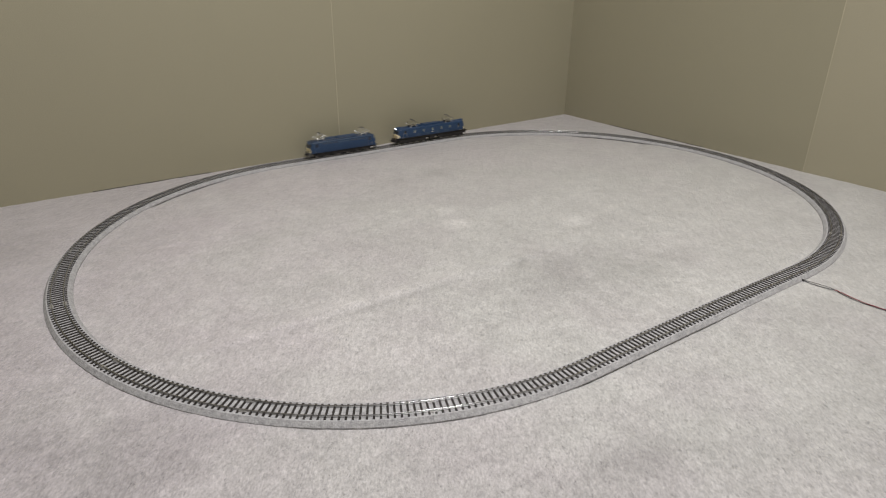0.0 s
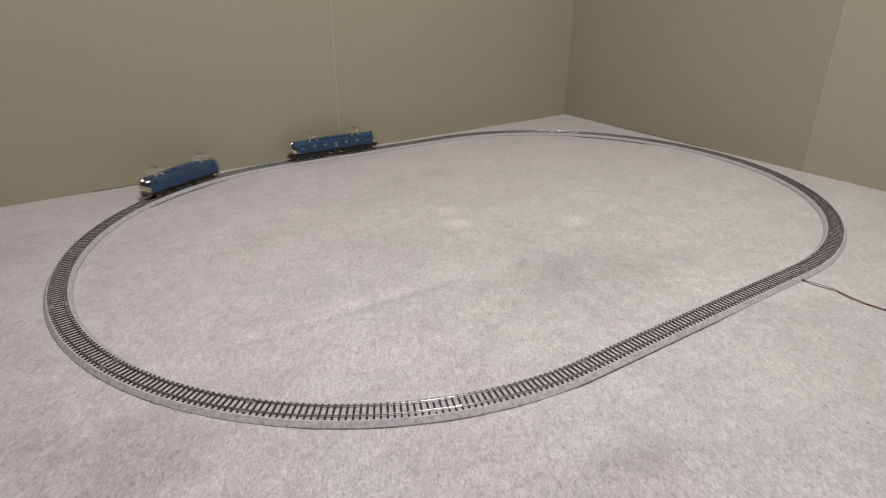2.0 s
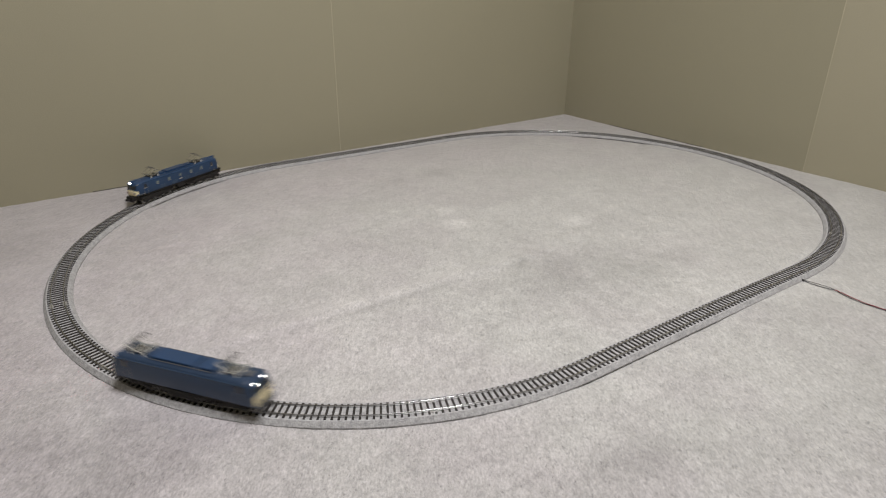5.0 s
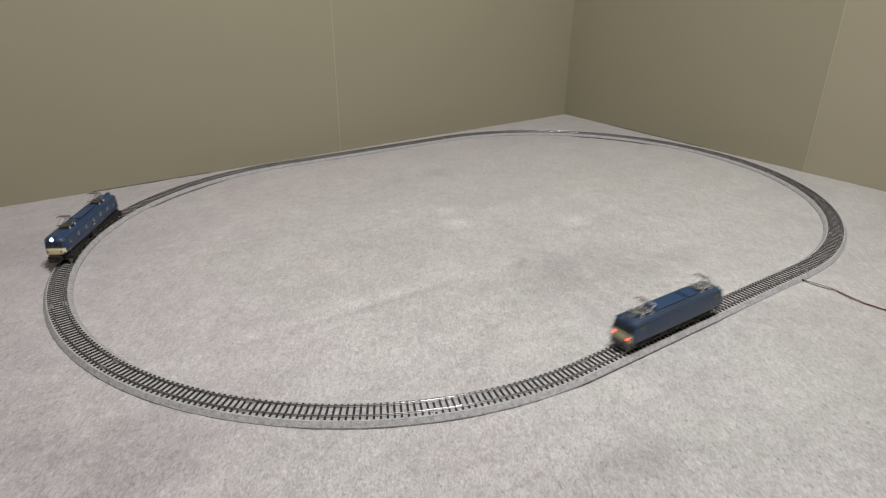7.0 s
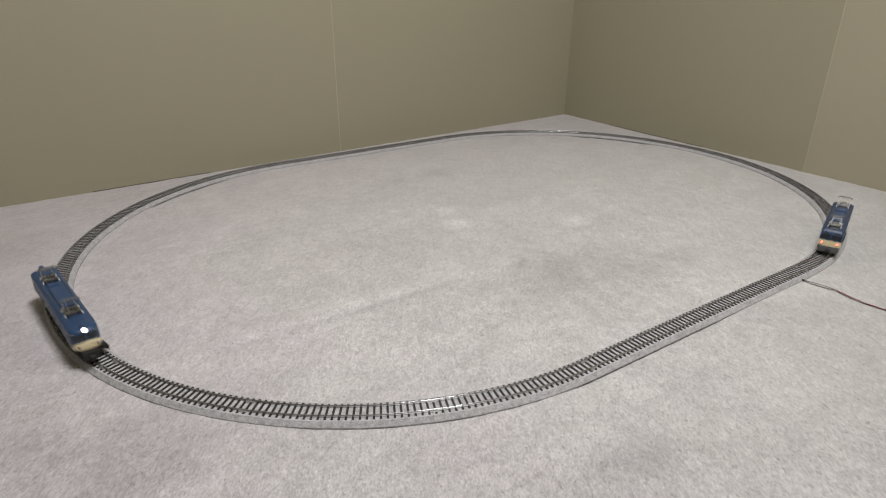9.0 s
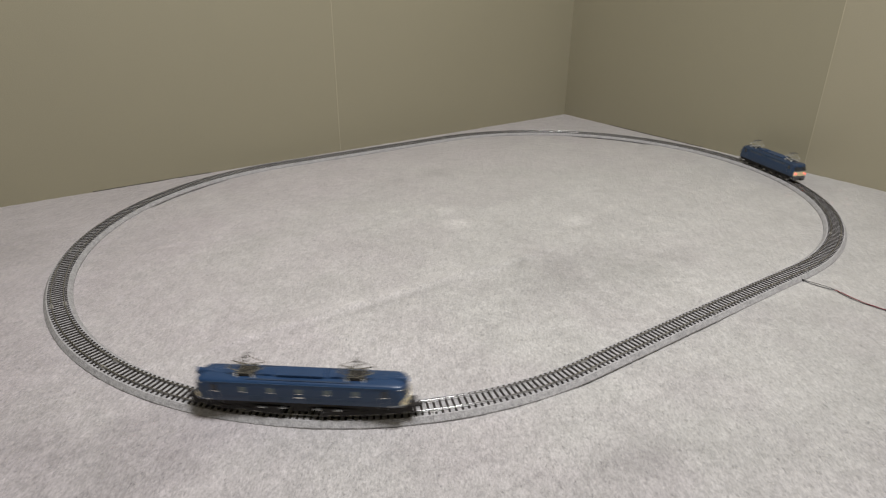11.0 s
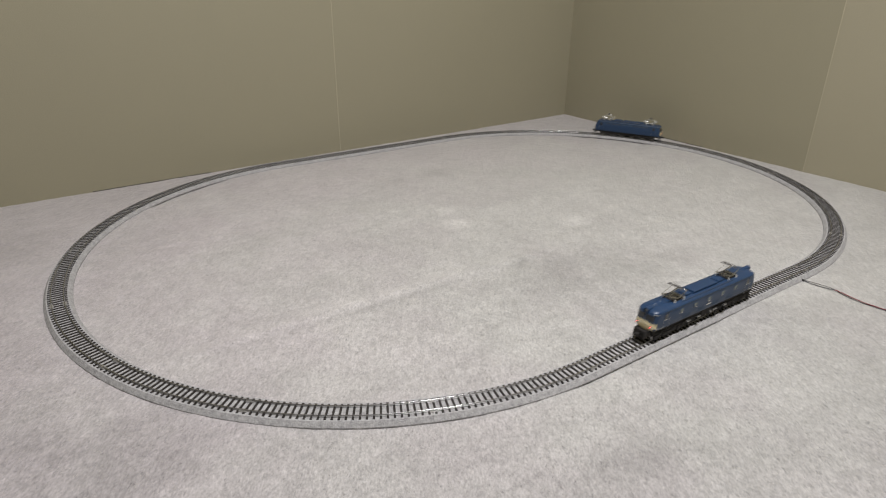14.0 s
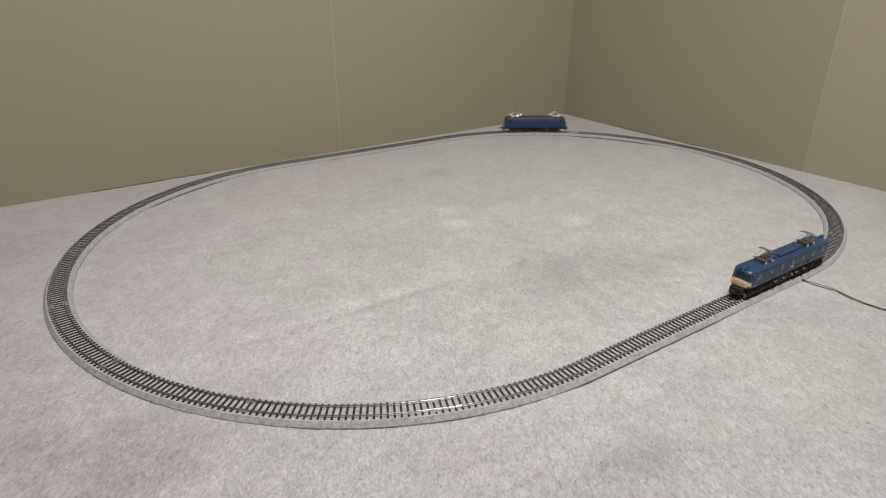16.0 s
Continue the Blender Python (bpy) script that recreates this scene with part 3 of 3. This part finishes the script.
    for y in (-1, 1):
        bm = box(bmesh.new(), -h + 0.010, h - 0.010, min(y * 0.0132, y * 0.0156), max(y * 0.0132, y * 0.0156), 0.0112, 0.0138, 0.0004)
        part("side_beam", bm, CHASSIS, root, "black side beam")
    part("underframe", box(bmesh.new(), -h + 0.004, h - 0.004, -0.0135, 0.0135, 0.0085, 0.0140), CHASSIS, root)
    for x in (-0.03, 0.03):
        part("equipment_box", box(bmesh.new(), x - 0.007, x + 0.007, -0.0150, 0.0150, 0.0035, 0.0135, 0.0006), CHASSIS, root)
    bogies = [bogie(root, x, (-0.014, 0.014), 0.042) for x in (-A_PIVOT, 0, A_PIVOT)]
    lift(root, bogies)
    return root, bogies


def electric_streamlined():
    """The longer, round-nosed locomotive with one headlight and small square side windows."""
    root = new("model_locomotive")
    tagged(root, "blue round-nosed model electric locomotive with square side windows", "model locomotive", "locomotives on the oval", "thing")
    sh = Shell(B_LENGTH, 0.013, 2.7, [(0.0154, 0.0163, 0.0006), (0.0162, 0.0168, 0.0), (0.024, 0.0168, 0.0002), (0.0320, 0.0168, 0.0016), (0.0396, 0.0167, 0.0036), (0.0404, 0.0163, 0.0043),
                                       (0.0412, 0.0158, 0.0053), (0.0420, 0.0147, 0.0068), (0.0428, 0.0119, 0.0092), (0.0436, 0.0080, 0.0125), (0.0440, 0.0044, 0.0160)])
    part("body", sh.hull(0.0154, 0.0400), BLUE, root, smooth=True)
    part("roof", sh.hull(0.0401, 0.0442), ROOF_BLUE, root, "blue roof", smooth=True)
    h = B_LENGTH / 2
    for y in (-1, 1):
        bm = box(bmesh.new(), -h + 0.020, h - 0.020, min(y * 0.0160, y * 0.0172), max(y * 0.0160, y * 0.0172), 0.0397, 0.0403, 0.0002)
        part("rain_gutter", bm, GUTTER, root)
        bm = box(bmesh.new(), -0.060, 0.060, min(y * 0.0112, y * 0.0136), max(y * 0.0112, y * 0.0136), 0.0418, 0.0433, 0.0003)
        part("roof_walkway", bm, ROOF_DULL, root, "narrow roof walkway")
        for k in range(5):
            x = (k - 2) * 0.0315
            bm = box(bmesh.new(), x - 0.0040, x + 0.0040, min(y * 0.0167, y * 0.0171), max(y * 0.0167, y * 0.0171), 0.0280, 0.0352, 0.0001)
            w = part("side_window", bm, DULL_BLUE, root)
            bm = box(bmesh.new(), x - 0.0031, x + 0.0031, min(y * 0.0169, y * 0.0173), max(y * 0.0169, y * 0.0173), 0.0297, 0.0346)
            part("pane", bm, PALE_GLASS, w)
            bm = box(bmesh.new(), x - 0.0036, x + 0.0036, min(y * 0.0169, y * 0.0176), max(y * 0.0169, y * 0.0176), 0.0281, 0.0288)
            part("sill", bm, CHROME, w)
        for x in (-0.050, -0.017, 0.017, 0.050):
            bm = bmesh.new()
            for k in range(5):
                box(bm, x - 0.008, x + 0.008, min(y * 0.0167, y * 0.0170), max(y * 0.0167, y * 0.0170), 0.0176 + k * 0.0014, 0.0184 + k * 0.0014)
            part("louvre", bm, DULL_BLUE, root)
        for x in (-h + 0.026, h - 0.026):
            bm = box(bmesh.new(), x - 0.0036, x + 0.0036, min(y * 0.0167, y * 0.0170), max(y * 0.0167, y * 0.0170), 0.0285, 0.0365, 0.0001)
            part("cab_window", bm, GLASS, root)
            bm = bmesh.new()
            for dx in (-0.0056, 0.0056):
                bar(bm, (x + dx, y * 0.0174, 0.013), (x + dx, y * 0.0174, 0.030), 0.00014, 5)
            part("handrail", bm, STEEL, root)
            bm = box(bmesh.new(), x - 0.0040, x + 0.0040, min(y * 0.0167, y * 0.0173), max(y * 0.0167, y * 0.0173), 0.0276, 0.0284)
            part("cab_window_sill", bm, CHROME, root, "silver sill strip")
            e = 1 if x > 0 else -1
            bm = box(bmesh.new(), min(e * (h - 0.022), e * (h - 0.0135)), max(e * (h - 0.022), e * (h - 0.0135)), min(y * 0.0166, y * 0.0171), max(y * 0.0166, y * 0.0171), 0.0166, 0.0173)
            part("side_trim", bm, CHROME, root, "short silver trim strip")
        bm = box(bmesh.new(), -0.004, 0.004, min(y * 0.0169, y * 0.0173), max(y * 0.0169, y * 0.0173), 0.0225, 0.0245, 0.0001)
        part("number_plate", bm, CHROME, root, "silver plate bar")
    for end in (1, -1):
        low = lambda u: 0.0156
        part("front_band", sh.patch(bmesh.new(), -0.96, 0.96, low, lambda u: 0.0274 - 0.003 * abs(u) ** 2, end), CREAM, root, "cream lower front")
        bm = bmesh.new()
        for k in (-1, 1):
            sh.patch(bm, k * 0.05, k * 0.995, lambda u: 0.0250 - 0.007 * abs(u), lambda u: 0.0257 - 0.007 * abs(u), end, 0.0007)
        part("whisker_trim", bm, CHROME, root, "silver whisker trim")
        for k in (-1, 1):
            part("brow_trim", sh.patch(bmesh.new(), k * 0.66, k * 0.97, 0.0380, 0.0385, end, 0.0005), CHROME, root, "silver strip over the windscreen")
        for u0, u1 in ((-0.78, -0.06), (0.06, 0.78)):
            part("windshield", sh.patch(bmesh.new(), u0, u1, lambda u: 0.0292 - 0.001 * u * u, 0.0368, end, 0.0002), GLASS, root, "dark windscreen pane")
        c = sh.nose(0, 0.0403, 0, end)
        hood = lambda r, dx, up=0.0: [(c.x + end * dx, r * math.cos(2 * math.pi * i / 16), 0.0421 + up + r * math.sin(2 * math.pi * i / 16)) for i in range(16)]
        bm = loft(bmesh.new(), [hood(0.0020, -0.021, -0.0002), hood(0.0034, -0.012, 0.0003), hood(0.0038, -0.004), hood(0.0039, 0.0022), hood(0.0031, 0.0025), hood(0.0030, 0.0006)])
        case = part("headlight_case", bm, ROOF_BLUE, root, smooth=True)
        part("headlight", dome(bmesh.new(), (c.x + end * 0.0007, 0, 0.0421), 0.0029, (end, 0, 0), 0.2), HEADLIGHT if end > 0 else LENS_OFF, case, "lit white headlight" if end > 0 else "unlit headlight")
        for u in (-0.62, 0.62):
            lens("tail_light", sh, u, 0.0206, 0.0014, RED_OFF if end > 0 else TAIL_LIGHT_WEAK, root, end, "unlit red tail light" if end > 0 else "lit red tail light", 0.0011)
        bm = box(bmesh.new(), h - 0.020, h + 0.005, -0.0095, 0.0095, 0.0050, 0.0140, 0.0006)
        box(bm, h + 0.002, h + 0.0060, -0.0095, 0.0095, 0.0028, 0.0110, 0.0010)
        for y in (-1, 1):
            bar(bm, (h + 0.006, y * 0.0085, 0.0088), (h + 0.006, y * 0.0085, 0.0140), 0.0003, 5)
        bar(bm, (h + 0.006, -0.0085, 0.0140), (h + 0.006, 0.0085, 0.0140), 0.0003, 5)
        dk = part("front_deck", bm, CHASSIS, root, "black end deck with steps")
        if end < 0:
            dk.matrix_basis = pose(0, 0, 0, 0, 0, 180)
        coupler(root, h + 0.0075, end)
    part("roof_hatch", box(bmesh.new(), -0.028, 0.028, -0.0085, 0.0085, 0.0433, 0.0470, 0.0008), ROOF_BLUE, root, "long raised roof hatch")
    for x in (-0.038, 0.038):
        part("roof_vent", box(bmesh.new(), x - 0.006, x + 0.006, -0.0070, 0.0070, 0.0433, 0.0462, 0.0008), ROOF_BLUE, root, "roof vent")
    for x in (-0.098, -0.088, 0.092):
        part("roof_vent", dome(bmesh.new(), (x, 0.004, 0.0436), 0.0028, (0, 0, 1), 0.5), ROOF_BLUE, root, "small domed roof vent")
    for x in (-0.043, -0.0195, 0.0190, 0.0425):
        bm = box(bmesh.new(), x - 0.0036, x + 0.0036, -0.0184, -0.0150, 0.0084, 0.0094, 0.0003)
        part("axle_box_cover", bm, GLOSS, root, "bright silver axle box cover")
    for x in (-B_PANTO, B_PANTO):
        pantograph(root, x, 0.0440, OLD_SILVER, 0.0112)
    for y in (-1, 1):
        bm = box(bmesh.new(), -h + 0.022, h - 0.022, min(y * 0.0128, y * 0.0152), max(y * 0.0128, y * 0.0152), 0.0118, 0.0157, 0.0004)
        part("side_beam", bm, CHASSIS, root, "black side beam")
    part("underframe", box(bmesh.new(), -h + 0.006, h - 0.006, -0.0130, 0.0130, 0.0085, 0.0160), CHASSIS, root)
    part("equipment_box", box(bmesh.new(), -0.010, 0.010, -0.0150, 0.0150, 0.0035, 0.0158, 0.0006), CHASSIS, root)
    bogies = [bogie(root, s * B_PIVOT, tuple(a for a in (-0.028, -0.006, 0.016)), 0.066) for s in (-1, 1)]
    bogies += [bogie(root, s * (B_PIVOT + 0.045), (-0.009, 0.009), 0.028, 0.0048) for s in (-1, 1)]
    lift(root, bogies, 0.0036)
    return root, bogies


A_LENGTH, A_PIVOT = 0.199, 0.062
B_LENGTH, B_PIVOT, B_PANTO = 0.242, 0.054, 0.062

room()
oval()
feeder_cable()
LOCO_A, BOGIES_A = electric_boxy()
LOCO_B, BOGIES_B = electric_streamlined()


# ---- motion: metres run along the track, time by time ----
RUN_A = [(0.0, 0.3390), (0.5, 0.4380), (1.0, 0.5450), (1.5, 0.6620), (2.0, 0.7925), (2.5, 0.9300), (3.0, 1.0720), (3.5, 1.2290), (4.0, 1.3985), (4.2, 1.4670), (6.3, 2.1820), (6.5, 2.2477),
         (7.0, 2.4044), (7.5, 2.5507), (8.0, 2.6880), (8.5, 2.8210), (9.0, 2.9505), (9.2, 3.0010), (11.3, 3.4740), (11.5, 3.5095), (12.0, 3.5900), (12.5, 3.6665),
         (13.0, 3.7400), (13.5, 3.8117), (14.0, 3.8825), (14.5, 3.9540), (15.0, 4.0265), (15.5, 4.1010), (16.0, 4.1770)]
RUN_B = [(0.0, 0.0479), (0.5, 0.1261), (1.0, 0.2042), (1.5, 0.2834), (2.0, 0.3627), (2.5, 0.4397), (3.0, 0.5146), (3.5, 0.5890), (4.0, 0.6628), (4.2, 0.6922), (6.3, 1.0016), (6.5, 1.0335),
         (7.0, 1.1100), (7.5, 1.1869), (8.0, 1.2712), (8.5, 1.3632), (9.0, 1.4602), (9.2, 1.5010), (11.3, 1.9495), (11.5, 1.9935), (12.0, 2.1032), (12.5, 2.2047),
         (13.0, 2.3033), (13.5, 2.3920), (14.0, 2.4690), (14.5, 2.5400), (15.0, 2.5995), (15.5, 2.6495), (16.0, 2.6910)]


def run_at(rows, t):
    """Distance at t by a smooth cubic through the rows."""
    for k in range(len(rows) - 1):
        if t <= rows[k + 1][0] + 1e-9:
            break

    def slope(i):
        steps = [(rows[j + 1][0] - rows[j][0], (rows[j + 1][1] - rows[j][1]) / (rows[j + 1][0] - rows[j][0])) for j in (i - 1, i) if 0 <= j < len(rows) - 1]
        if len(steps) == 1:
            return steps[0][1]
        (ha, va), (hb, vb) = steps
        return (va * hb + vb * ha) / (ha + hb)
    (t0, s0), (t1, s1) = rows[k], rows[k + 1]
    h = t1 - t0
    f = (t - t0) / h
    return (2 * f ** 3 - 3 * f ** 2 + 1) * s0 + (f ** 3 - 2 * f ** 2 + f) * h * slope(k) + (3 * f ** 2 - 2 * f ** 3) * s1 + (f ** 3 - f ** 2) * h * slope(k + 1)


def ride(thing, bogies, rows, pivot):
    """The body rides on two pivots; each bogie follows the rails under it."""
    body, turns = [], [[] for _ in bogies]
    places = [b.location.x for b in bogies]
    for k in range(81):
        t = 0.2 * k
        s = run_at(rows, t)
        a, b = track_at(s + pivot), track_at(s - pivot)
        h = math.atan2(a[1] - b[1], a[0] - b[0])
        m = Matrix.Translation(((a[0] + b[0]) / 2, (a[1] + b[1]) / 2, RAIL_TOP)) @ Matrix.Rotation(h, 4, "Z")
        body.append((t, m))
        for rows_b, x in zip(turns, places):
            px, py, ph = track_at(s + x)
            local = m.inverted() @ (Matrix.Translation((px, py, RAIL_TOP)) @ Matrix.Rotation(ph, 4, "Z"))
            rows_b.append((t, local))
    walk(thing, body)
    for ob, rows_b in zip(bogies, turns):
        walk(ob, rows_b)


def motions():
    ride(LOCO_A, BOGIES_A, RUN_A, A_PIVOT)
    ride(LOCO_B, BOGIES_B, RUN_B, B_PIVOT)


motions()
